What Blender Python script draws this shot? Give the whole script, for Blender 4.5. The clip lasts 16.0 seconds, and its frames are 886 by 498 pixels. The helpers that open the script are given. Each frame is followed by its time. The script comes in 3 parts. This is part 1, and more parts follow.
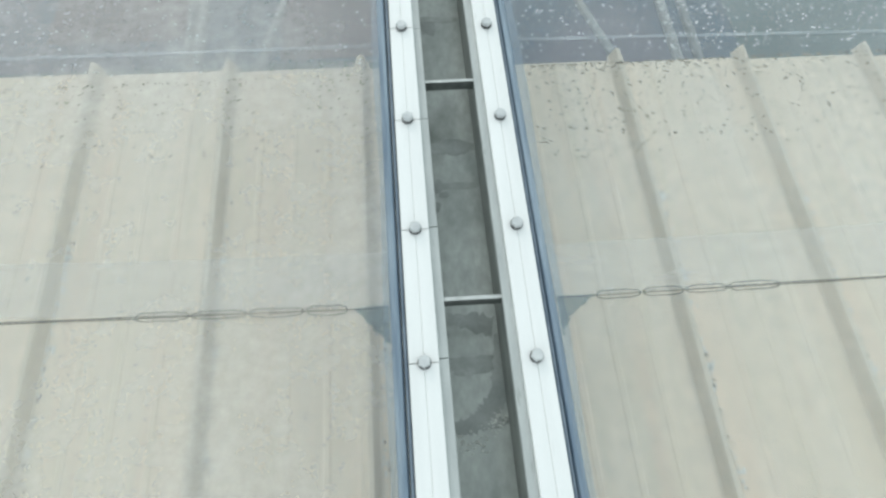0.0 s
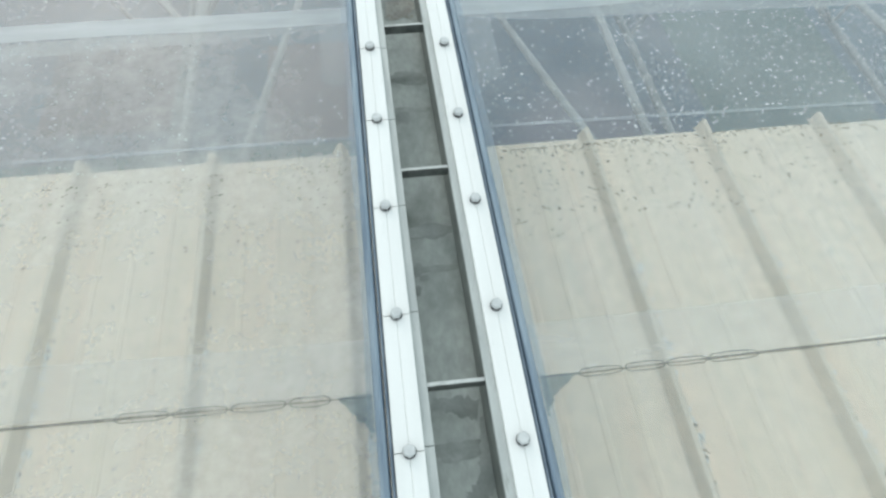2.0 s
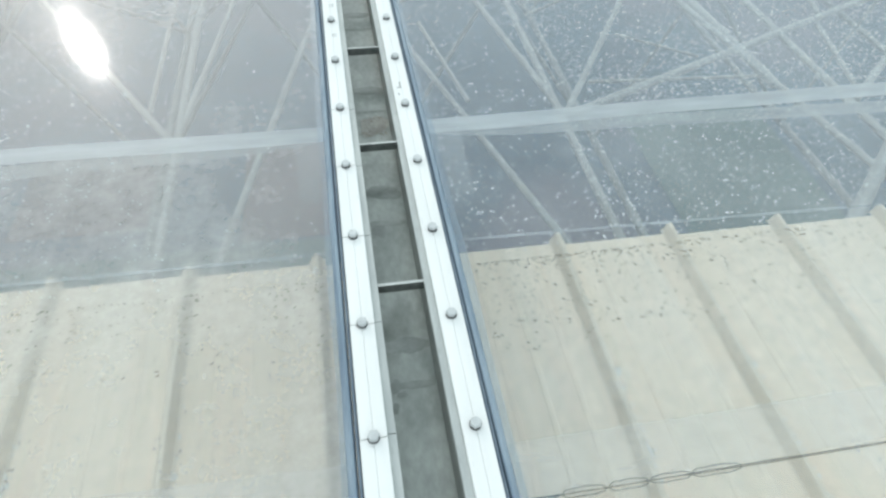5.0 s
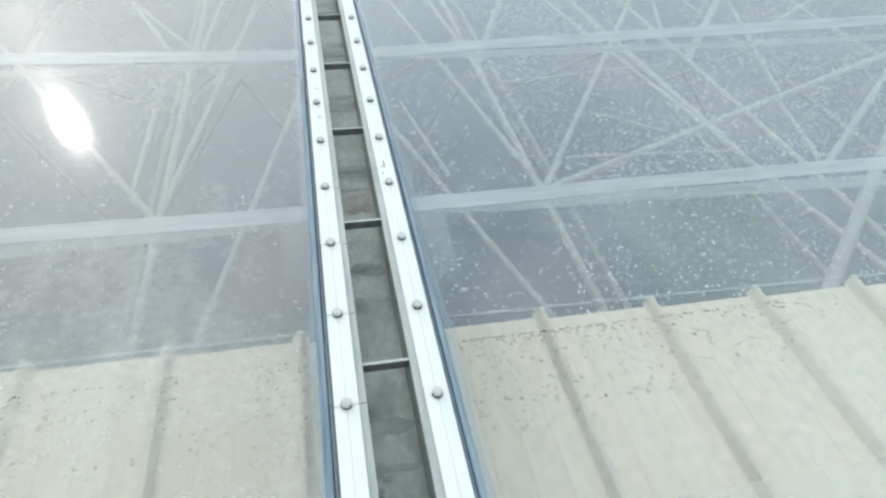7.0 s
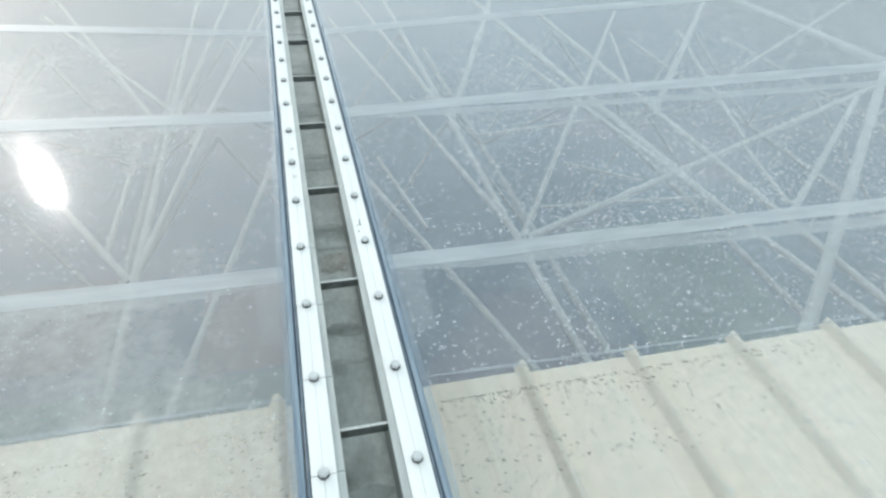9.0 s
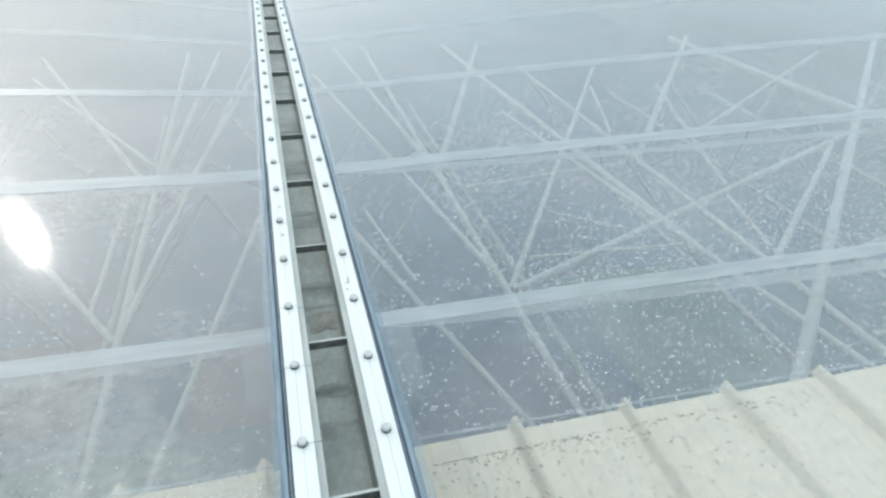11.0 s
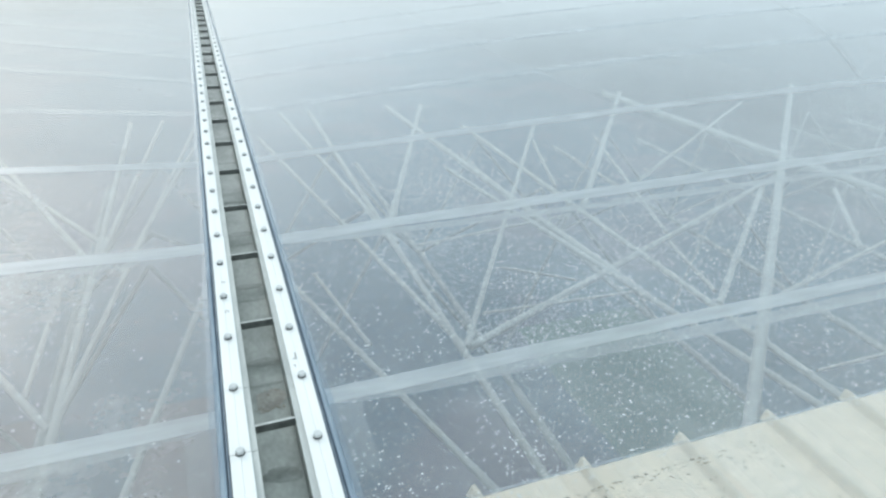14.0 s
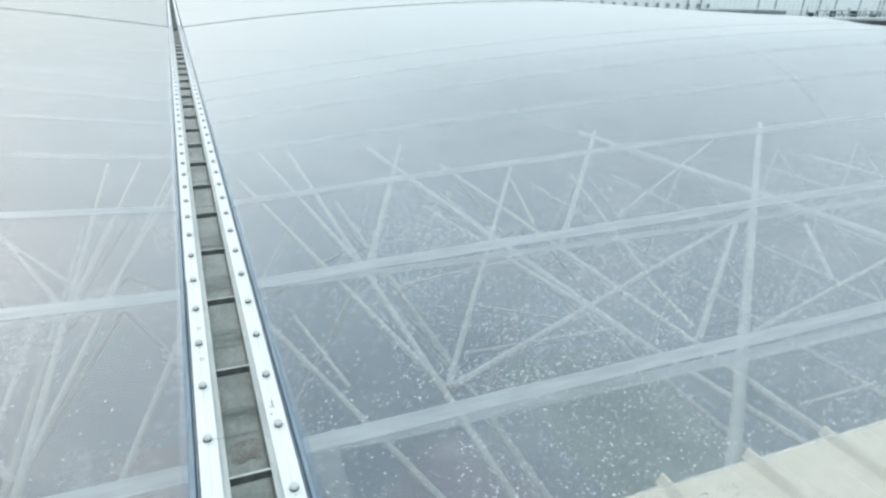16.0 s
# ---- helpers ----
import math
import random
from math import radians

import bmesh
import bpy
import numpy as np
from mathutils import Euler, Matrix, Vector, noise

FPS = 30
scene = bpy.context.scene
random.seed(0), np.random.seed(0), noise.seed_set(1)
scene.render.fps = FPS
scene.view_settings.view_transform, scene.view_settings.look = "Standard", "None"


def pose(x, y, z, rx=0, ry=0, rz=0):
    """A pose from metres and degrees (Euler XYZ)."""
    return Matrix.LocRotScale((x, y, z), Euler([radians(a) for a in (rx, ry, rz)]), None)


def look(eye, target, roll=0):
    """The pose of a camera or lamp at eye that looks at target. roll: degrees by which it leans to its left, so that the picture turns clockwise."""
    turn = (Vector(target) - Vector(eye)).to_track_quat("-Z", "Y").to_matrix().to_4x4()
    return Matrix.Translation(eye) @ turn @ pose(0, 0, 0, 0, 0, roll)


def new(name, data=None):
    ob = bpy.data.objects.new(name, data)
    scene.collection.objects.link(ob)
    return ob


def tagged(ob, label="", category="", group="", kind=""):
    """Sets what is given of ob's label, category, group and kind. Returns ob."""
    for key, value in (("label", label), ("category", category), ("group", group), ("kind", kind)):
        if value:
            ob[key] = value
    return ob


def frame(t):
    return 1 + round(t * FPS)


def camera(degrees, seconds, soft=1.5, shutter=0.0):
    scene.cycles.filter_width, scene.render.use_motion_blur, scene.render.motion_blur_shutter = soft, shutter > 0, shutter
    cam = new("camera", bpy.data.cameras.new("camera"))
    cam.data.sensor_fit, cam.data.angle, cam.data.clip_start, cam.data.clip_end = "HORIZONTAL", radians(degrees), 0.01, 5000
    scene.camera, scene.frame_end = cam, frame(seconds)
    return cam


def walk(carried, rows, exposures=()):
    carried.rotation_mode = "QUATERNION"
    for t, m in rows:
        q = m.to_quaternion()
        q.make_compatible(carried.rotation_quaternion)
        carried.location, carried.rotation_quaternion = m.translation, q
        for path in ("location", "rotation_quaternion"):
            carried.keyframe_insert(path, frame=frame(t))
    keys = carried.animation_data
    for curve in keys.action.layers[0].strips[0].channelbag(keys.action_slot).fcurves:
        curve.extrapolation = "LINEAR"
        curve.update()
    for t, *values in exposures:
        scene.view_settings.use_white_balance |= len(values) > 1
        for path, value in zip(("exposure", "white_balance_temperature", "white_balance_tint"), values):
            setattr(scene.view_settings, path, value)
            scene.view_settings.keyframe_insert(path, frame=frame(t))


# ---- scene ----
cam = camera(70.9, 16.0, soft=2.5)
PATH = [
    (0, (-0.1307, -0.9459, 1.1963), (-0.0171, -0.0543, -0.5904), 2.99),
    (0.5, (-0.1302, -0.9378, 1.2047), (0.0072, 0.0221, -0.5445), 3.08),
    (1, (-0.1238, -0.9325, 1.2143), (0.0214, 0.0630, -0.5143), 2.85),
    (1.5, (-0.1158, -0.9352, 1.2187), (0.0506, 0.1082, -0.4795), 2.59),
    (2, (-0.1122, -0.9344, 1.2270), (0.0587, 0.1527, -0.4431), 1.89),
    (2.5, (-0.1098, -0.9262, 1.2312), (0.0913, 0.1979, -0.4108), 2.40),
    (3, (-0.1078, -0.9214, 1.2355), (0.1213, 0.2267, -0.3860), 2.53),
    (3.5, (-0.1031, -0.9112, 1.2427), (0.1665, 0.2653, -0.3520), 2.93),
    (6, (-0.1119, -0.8945, 1.2854), (0.1653, 0.5043, -0.1169), 2.74),
    (6.5, (-0.1191, -0.8928, 1.2831), (0.1972, 0.5413, -0.0745), 3.10),
    (7, (-0.1126, -0.8875, 1.2904), (0.2409, 0.5675, -0.0355), 3.54),
    (7.5, (-0.1030, -0.8845, 1.2989), (0.2806, 0.5990, 0.0136), 3.04),
    (8, (-0.0995, -0.8810, 1.3042), (0.3144, 0.6086, 0.0354), 3.24),
    (8.5, (-0.1004, -0.8762, 1.3061), (0.3268, 0.6296, 0.0611), 3.44),
    (9, (-0.0954, -0.8717, 1.3108), (0.3332, 0.6682, 0.1087), 3.08),
    (11.5, (-0.0923, -0.8516, 1.3389), (0.3995, 0.7881, 0.3046), 2.24),
    (12, (-0.0875, -0.8506, 1.3547), (0.3989, 0.8164, 0.3624), 1.59),
    (12.5, (-0.0818, -0.8448, 1.3587), (0.4216, 0.8403, 0.4062), 1.29),
    (13, (-0.0750, -0.8404, 1.3649), (0.4916, 0.8348, 0.4307), 1.66),
    (13.5, (-0.0682, -0.8372, 1.3680), (0.5370, 0.8326, 0.4486), 1.61),
    (14, (-0.0604, -0.8371, 1.3737), (0.5815, 0.8206, 0.4571), 1.94),
    (14.5, (-0.0595, -0.8368, 1.3804), (0.6144, 0.8167, 0.4794), 2.25),
    (15, (-0.0600, -0.8324, 1.3871), (0.6366, 0.8300, 0.5203), 2.36),
    (15.5, (-0.0506, -0.8372, 1.3934), (0.6766, 0.8292, 0.5601), 2.31),
    (16, (-0.0491, -0.8339, 1.3960), (0.6653, 0.8510, 0.5894), 2.04),
]
walk(cam, [(t, look(eye, target, roll)) for t, eye, target, roll in PATH], exposures=[(0.0, 0.45, 6850, 15), (3.5, 0.555, 6780, 14), (10.0, 0.61, 6660, 14), (16.0, 0.625, 6540, 14)])

# ---- light ----
SUN_EL, SUN_AZ = radians(29.4), radians(-21.4)      # azimuth from +y towards +x
world = bpy.data.worlds.new("overcast_sky")
world.use_nodes = True
scene.world = world
wn, wl = world.node_tree.nodes, world.node_tree.links
wn.clear()
sky = wn.new("ShaderNodeTexSky")
sky.sky_type, sky.sun_disc = "NISHITA", False
sky.sun_elevation, sky.sun_rotation = SUN_EL, SUN_AZ
sky.dust_density, sky.air_density, sky.altitude = 4.0, 1.0, 50
bg_sky, bg_cloud = wn.new("ShaderNodeBackground"), wn.new("ShaderNodeBackground")
bg_sky.inputs["Strength"].default_value = 0.10
bg_cloud.inputs["Color"].default_value = (0.715, 0.90, 0.955, 1)
bg_cloud.inputs["Strength"].default_value = 0.95
wmix, wout = wn.new("ShaderNodeMixShader"), wn.new("ShaderNodeOutputWorld")
wmix.inputs[0].default_value = 0.9
wl.new(sky.outputs[0], bg_sky.inputs["Color"])
wl.new(bg_sky.outputs[0], wmix.inputs[1])
wl.new(bg_cloud.outputs[0], wmix.inputs[2])
wl.new(wmix.outputs[0], wout.inputs["Surface"])
sun_data = bpy.data.lights.new("sun", "SUN")
sun_data.energy, sun_data.angle, sun_data.color = 0.25, radians(1.7), (1.0, 0.985, 0.95)
sun = new("sun", sun_data)
SUN_DIR = Vector((math.sin(SUN_AZ) * math.cos(SUN_EL), math.cos(SUN_AZ) * math.cos(SUN_EL), math.sin(SUN_EL)))
sun.matrix_world = look(SUN_DIR * 60, (0, 0, 0))


# ---- materials ----
def nodes_of(name):
    m = bpy.data.materials.new(name)
    m.use_nodes = True
    nt = m.node_tree
    nt.nodes.clear()
    return m, nt.nodes, nt.links


def noise_node(n, l, scale, detail=4.0, stretch=(1, 1, 1), rough=0.55):
    co, mp, tx = n.new("ShaderNodeTexCoord"), n.new("ShaderNodeMapping"), n.new("ShaderNodeTexNoise")
    mp.inputs["Scale"].default_value = stretch
    tx.inputs["Scale"].default_value, tx.inputs["Detail"].default_value = scale, detail
    tx.inputs["Roughness"].default_value = rough
    geo = n.new("ShaderNodeNewGeometry")
    l.new(geo.outputs["Position"], mp.inputs["Vector"])
    l.new(mp.outputs[0], tx.inputs["Vector"])
    n.remove(co)
    return tx.outputs["Fac"]


def ramp(n, l, fac, lo, hi, c0, c1):
    r = n.new("ShaderNodeValToRGB")
    r.color_ramp.elements[0].position, r.color_ramp.elements[1].position = lo, hi
    r.color_ramp.elements[0].color, r.color_ramp.elements[1].color = (*c0, 1), (*c1, 1)
    l.new(fac, r.inputs[0])
    return r.outputs[0]


def mixc(n, l, fac, a, b, mode="MIX"):
    x = n.new("ShaderNodeMix")
    x.data_type, x.blend_type = "RGBA", mode
    for sock, val in ((x.inputs[0], fac), (x.inputs[6], a), (x.inputs[7], b)):
        if isinstance(val, (int, float)):
            sock.default_value = val
        elif isinstance(val, tuple):
            sock.default_value = (*val, 1)
        else:
            l.new(val, sock)
    return x.outputs[2]


def surface(name, c0, c1, scale=6.0, rough=0.6, metal=0.0, stretch=(1, 1, 1), fine=90.0, fine_amt=0.12, bump=0.15, lo=0.35, hi=0.65,
            stain=None, stain_scale=2.0, stain_lo=0.55, stain_hi=0.7, spec=0.5, streak=None):
    m, n, l = nodes_of(name)
    p, o = n.new("ShaderNodeBsdfPrincipled"), n.new("ShaderNodeOutputMaterial")
    col = ramp(n, l, noise_node(n, l, scale, 5, stretch), lo, hi, c0, c1)
    f = noise_node(n, l, fine, 3, stretch)
    grain = ramp(n, l, f, 0.3, 0.7, (1 - fine_amt,) * 3, (1, 1, 1))
    col = mixc(n, l, 1.0, col, grain, "MULTIPLY")
    if stain:
        s = ramp(n, l, noise_node(n, l, stain_scale, 6, stretch), stain_lo, stain_hi, (0, 0, 0), (1, 1, 1))
        col = mixc(n, l, s, col, stain)
    if streak:
        # faint pinker and duller streaks drawn out down the slope
        s = ramp(n, l, noise_node(n, l, 9.0, 3, (1.5, 0.06, 1)), 0.5, 0.72, (0, 0, 0), (1, 1, 1))
        t = ramp(n, l, noise_node(n, l, 22.0, 4, (1.4, 0.10, 1)), 0.5, 0.7, (0, 0, 0), (0.6, 0.6, 0.6))
        col = mixc(n, l, t, mixc(n, l, s, col, streak[0]), streak[1])
    l.new(col, p.inputs["Base Color"])
    p.inputs["Roughness"].default_value, p.inputs["Metallic"].default_value = rough, metal
    p.inputs["Specular IOR Level"].default_value = spec
    b = n.new("ShaderNodeBump")
    b.inputs["Strength"].default_value, b.inputs["Distance"].default_value = bump, 0.004
    l.new(f, b.inputs["Height"])
    l.new(b.outputs[0], p.inputs["Normal"])
    l.new(p.outputs[0], o.inputs["Surface"])
    return m


def film(name, clear, haze_lo, haze_hi, haze_scale, gloss_rough, power, base=0.035, most=0.95, tint=(0.975, 0.985, 0.99), haze_col=(0.82, 0.86, 0.88), stretch=(1, 1, 1), wave=0.05, mottle=0.0, lobe="BECKMANN", sheen=0.0):
    """Clear plastic film: lets light straight through, with a dusty wet haze and a glossy face."""
    m, n, l = nodes_of(name)
    o = n.new("ShaderNodeOutputMaterial")
    tr, df, tl, gl = (n.new("ShaderNodeBsdf" + k) for k in ("Transparent", "Diffuse", "Translucent", "Glossy"))
    tr.inputs["Color"].default_value = (*[clear * v for v in tint], 1)
    df.inputs["Color"].default_value = tl.inputs["Color"].default_value = (*haze_col, 1)
    gl.distribution = lobe
    gl.inputs["Roughness"].default_value = gloss_rough
    veil = n.new("ShaderNodeMixShader")
    veil.inputs[0].default_value = 0.45
    l.new(df.outputs[0], veil.inputs[1])
    l.new(tl.outputs[0], veil.inputs[2])
    hz = n.new("ShaderNodeMapRange")
    hz.inputs["From Min"].default_value, hz.inputs["From Max"].default_value = 0.35, 0.68
    hz.inputs["To Min"].default_value, hz.inputs["To Max"].default_value = haze_lo, haze_hi
    l.new(noise_node(n, l, haze_scale, 6, stretch), hz.inputs["Value"])
    amount = hz.outputs[0]
    if mottle:
        # dried rain marks: small blotches and longer smears
        for scale, st in ((30.0, (1, 1, 1)), (5.5, (1.6, 0.45, 1)), (13.0, (0.9, 1.2, 1))):
            mr, mu = n.new("ShaderNodeMapRange"), n.new("ShaderNodeMath")
            mr.inputs["From Min"].default_value, mr.inputs["From Max"].default_value = 0.36, 0.66
            mr.inputs["To Min"].default_value, mr.inputs["To Max"].default_value = 1 - mottle, 1 + mottle
            mu.operation = "MULTIPLY"
            l.new(noise_node(n, l, scale, 5, st, 0.65), mr.inputs["Value"])
            l.new(amount, mu.inputs[0])
            l.new(mr.outputs[0], mu.inputs[1])
            amount = mu.outputs[0]
    body = n.new("ShaderNodeMixShader")
    l.new(amount, body.inputs[0])
    l.new(tr.outputs[0], body.inputs[1])
    l.new(veil.outputs[0], body.inputs[2])
    lw, face = n.new("ShaderNodeLayerWeight"), n.new("ShaderNodeMixShader")
    lw.inputs["Blend"].default_value = 0.5
    pw, fr = n.new("ShaderNodeMath"), n.new("ShaderNodeMath")
    pw.operation, fr.operation = "POWER", "MULTIPLY_ADD"
    pw.inputs[1].default_value = power
    fr.inputs[1].default_value, fr.inputs[2].default_value = most, base
    l.new(lw.outputs["Facing"], pw.inputs[0])
    l.new(pw.outputs[0], fr.inputs[0])
    b = n.new("ShaderNodeBump")
    b.inputs["Strength"].default_value, b.inputs["Distance"].default_value = wave, 0.02
    l.new(noise_node(n, l, 2.2, 2), b.inputs["Height"])
    l.new(b.outputs[0], gl.inputs["Normal"])
    l.new(fr.outputs[0], face.inputs[0])
    l.new(body.outputs[0], face.inputs[1])
    shine = gl.outputs[0]
    if sheen:
        # the wet dust on the film spreads a share of the gloss widely
        wide, both = n.new("ShaderNodeBsdfGlossy"), n.new("ShaderNodeMixShader")
        wide.inputs["Roughness"].default_value, both.inputs[0].default_value = 0.27, sheen
        l.new(gl.outputs[0], both.inputs[1])
        l.new(wide.outputs[0], both.inputs[2])
        shine = both.outputs[0]
    l.new(shine, face.inputs[2])
    l.new(face.outputs[0], o.inputs["Surface"])
    return m


M_TOP = film("clear_top_film", 0.99, 0.07, 0.21, 1.3, 0.04, 2.6, haze_col=(0.81, 0.855, 0.895), mottle=0.24)
# left cushion's copy: extra brightness is painted in as thicker, warmer haze
M_TOP_BRIGHT = film("brightened_top_film", 0.99, 0.20, 0.40, 1.3, 0.045, 2.35, most=0.68, haze_col=(0.87, 0.855, 0.845), mottle=0.12, lobe="GGX", sheen=0.09)
M_BOT = film("clear_bottom_film", 0.99, 0.07, 0.17, 2.1, 0.45, 4.0, 0.0, 0.0)
# slightly thicker haze, painted in to veil the tubes below
M_BOT_HAZY = film("hazier_bottom_film", 0.99, 0.085, 0.19, 2.1, 0.45, 4.0, 0.0, 0.0)
M_WELD = film("milky_weld_band", 0.95, 0.33, 0.52, 7.0, 0.45, 2.6, 0.018, 0.50, stretch=(0.4, 2, 1))
# far bands: a copy with thinner haze, so they fade with distance
M_WELD_FAR = film("far_weld_band", 0.99, 0.02, 0.13, 2.2, 0.2, 2.6, 0.01, 0.5, stretch=(0.5, 2, 1))
M_WELD_THIN = film("faint_weld_band", 0.98, 0.14, 0.28, 5.0, 0.4, 2.6, 0.01, 0.25, haze_col=(0.88, 0.87, 0.85), stretch=(0.4, 2, 1))
M_WELD_LOW = film("milky_lower_weld", 0.95, 0.30, 0.48, 7.0, 0.45, 4.0, 0.0, 0.0, stretch=(0.4, 2, 1))
M_EDGE_FILM = film("bluish_film_edge", 0.96, 0.12, 0.26, 9.0, 0.10, 2.6, tint=(0.88, 0.94, 0.98), haze_col=(0.56, 0.66, 0.76), stretch=(3, 0.6, 1))
M_LENS = film("grimy_lens_rim", 0.72, 0.2, 0.45, 14.0, 0.15, 4.0, haze_col=(0.36, 0.38, 0.37))
M_FOLD = film("pale_fold", 0.97, 0.16, 0.32, 9.0, 0.25, 2.6, 0.03, 0.5, haze_col=(0.80, 0.86, 0.90))
M_LINE = film("grimy_weld_edge", 0.55, 0.10, 0.3, 14.0, 0.15, 4.0, haze_col=(0.25, 0.26, 0.25))
M_BAR = surface("white_aluminium", (0.79, 0.785, 0.765), (0.85, 0.845, 0.825), 3.0, 0.42, 0.0, (6, 0.6, 6), 260, 0.05, 0.05, stain=(0.62, 0.63, 0.60), stain_scale=16, stain_lo=0.66, stain_hi=0.82)
M_BASE = surface("dull_aluminium", (0.42, 0.44, 0.43), (0.54, 0.56, 0.54), 5.0, 0.45, 0.25, (5, 1, 5), 180, 0.1, 0.08, stain=(0.25, 0.26, 0.24), stain_scale=14, stain_lo=0.62, stain_hi=0.8)
M_BOLT = surface("zinc_bolt", (0.52, 0.53, 0.53), (0.66, 0.67, 0.66), 40.0, 0.4, 0.12, fine=300, bump=0.05)
M_WASHER = surface("dark_washer", (0.07, 0.07, 0.07), (0.12, 0.12, 0.12), 40.0, 0.6)
M_RUBBER = surface("dark_rubber_gasket", (0.12, 0.16, 0.21), (0.21, 0.26, 0.31), 12.0, 0.3, fine=200)
M_BLUE = surface("blue_sealing_strip", (0.15, 0.21, 0.275), (0.29, 0.36, 0.42), 5.0, 0.18, 0.0, (8, 0.7, 8), 150, 0.12, 0.06)
M_GUTTER = surface("wet_grey_gutter", (0.31, 0.335, 0.31), (0.46, 0.485, 0.45), 7.0, 0.22, 0.1, (1, 0.55, 1), 60, 0.22, 0.10, stain=(0.17, 0.185, 0.165), stain_scale=4.5, stain_lo=0.56, stain_hi=0.72)
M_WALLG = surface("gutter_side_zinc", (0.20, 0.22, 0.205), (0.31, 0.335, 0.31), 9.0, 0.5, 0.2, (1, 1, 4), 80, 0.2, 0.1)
M_STRAP = surface("galvanised_strap", (0.50, 0.51, 0.49), (0.64, 0.65, 0.63), 30.0, 0.45, 0.2)
M_FARTROUGH = surface("shaded_far_gutter", (0.10, 0.115, 0.105), (0.17, 0.185, 0.17), 9.0, 0.8, 0.0, fine=60, spec=0.2)
M_STRAPSHADE = surface("shaded_strap_face", (0.10, 0.11, 0.10), (0.17, 0.18, 0.17), 30.0, 0.5, 0.3)
M_SHEET = surface("cream_coated_sheet", (0.87, 0.722, 0.55), (0.93, 0.795, 0.64), 1.4, 0.5, 0.0, (2.2, 0.35, 1), 40, 0.06, 0.04, stain=(0.72, 0.62, 0.49), stain_scale=3.0, stain_lo=0.58, stain_hi=0.8, streak=((0.84, 0.66, 0.50), (0.76, 0.66, 0.49)))
# the pans' cream, greyed and darkened to paint the ribs' soft shade
M_RIB = surface("shaded_cream_rib", (0.73, 0.63, 0.49), (0.81, 0.70, 0.56), 5.0, 0.5, 0.0, (3, 0.7, 1), 50, 0.1, 0.05)
M_FASCIA = surface("blue_grey_fascia", (0.07, 0.10, 0.13), (0.11, 0.15, 0.19), 2.0, 0.55)
M_TUBE = surface("white_painted_steel", (0.36, 0.37, 0.36), (0.45, 0.46, 0.45), 3.0, 0.45, 0.0, fine=60, stain=(0.55, 0.52, 0.44), stain_scale=5, stain_lo=0.62, stain_hi=0.8)
M_LATTICE = surface("grey_painted_steel", (0.25, 0.27, 0.27), (0.33, 0.35, 0.35), 3.0, 0.5)
M_FLOOR = surface("hall_floor", (0.042, 0.09, 0.14), (0.075, 0.135, 0.19), 0.16, 0.6, fine=3.0, fine_amt=0.35, stain=(0.13, 0.125, 0.16), stain_scale=0.13, stain_lo=0.50, stain_hi=0.60)
M_HALL = surface("added_hall_wall", (0.16, 0.18, 0.20), (0.24, 0.26, 0.28), 0.4, 0.7, fine=4.0)
M_BOUNCE = surface("pale_bounce_slab", (0.55, 0.57, 0.57), (0.68, 0.70, 0.70), 0.8, 0.7, fine=12.0)
M_FARWALL = surface("white_cladding", (0.80, 0.83, 0.82), (0.87, 0.89, 0.88), 0.6, 0.6, fine=5.0)
M_DARK = surface("dark_window", (0.03, 0.04, 0.045), (0.06, 0.07, 0.08), 1.0, 0.25)
M_STEELG = surface("grey_galvanised_steel", (0.22, 0.25, 0.26), (0.36, 0.39, 0.40), 2.0, 0.5, 0.3)
M_MUD = surface("brown_silt", (0.19, 0.165, 0.125), (0.30, 0.265, 0.21), 30.0, 0.6, fine=200, bump=0.5)
# one dark colour for wet patches and for shade painted below a strap
M_WETSHADE = surface("dark_wet_and_shade", (0.20, 0.215, 0.20), (0.29, 0.31, 0.29), 12.0, 0.2, fine=120)
M_SHADEBAND = surface("strap_shade_floor", (0.24, 0.26, 0.24), (0.34, 0.36, 0.335), 9.0, 0.2, 0.1, fine=60, fine_amt=0.25)
M_PENCIL = surface("pencil_grey", (0.16, 0.16, 0.16), (0.26, 0.26, 0.26), 80.0, 0.7)
M_GROUND = surface("wet_asphalt", (0.045, 0.047, 0.05), (0.065, 0.066, 0.068), 0.5, 0.5, fine=30)


def water(name):
    m, n, l = nodes_of(name)
    g, o = n.new("ShaderNodeBsdfGlass"), n.new("ShaderNodeOutputMaterial")
    g.inputs["IOR"].default_value, g.inputs["Roughness"].default_value = 1.33, 0.02
    l.new(g.outputs[0], o.inputs["Surface"])
    return m


M_WATER = water("rain_water")


def tinted_water(name, share, colour):
    m, n, l = nodes_of(name)
    g, d, t, o = (n.new("ShaderNode" + k) for k in ("BsdfGlass", "BsdfDiffuse", "MixShader", "OutputMaterial"))
    g.inputs["IOR"].default_value, g.inputs["Roughness"].default_value = 1.33, 0.05
    d.inputs["Color"].default_value = colour
    t.inputs[0].default_value = share
    l.new(g.outputs[0], t.inputs[1])
    l.new(d.outputs[0], t.inputs[2])
    l.new(t.outputs[0], o.inputs["Surface"])
    return m


# the diffuse white paints the bright sky that shows in the drops
M_DROP = tinted_water("whitened_rain_water", 0.62, (0.78, 0.81, 0.83, 1))
# the diffuse dark paints the dim hall refracted by drops over the deck
M_DROP_DARK = tinted_water("darkened_rain_water", 0.46, (0.20, 0.19, 0.17, 1))


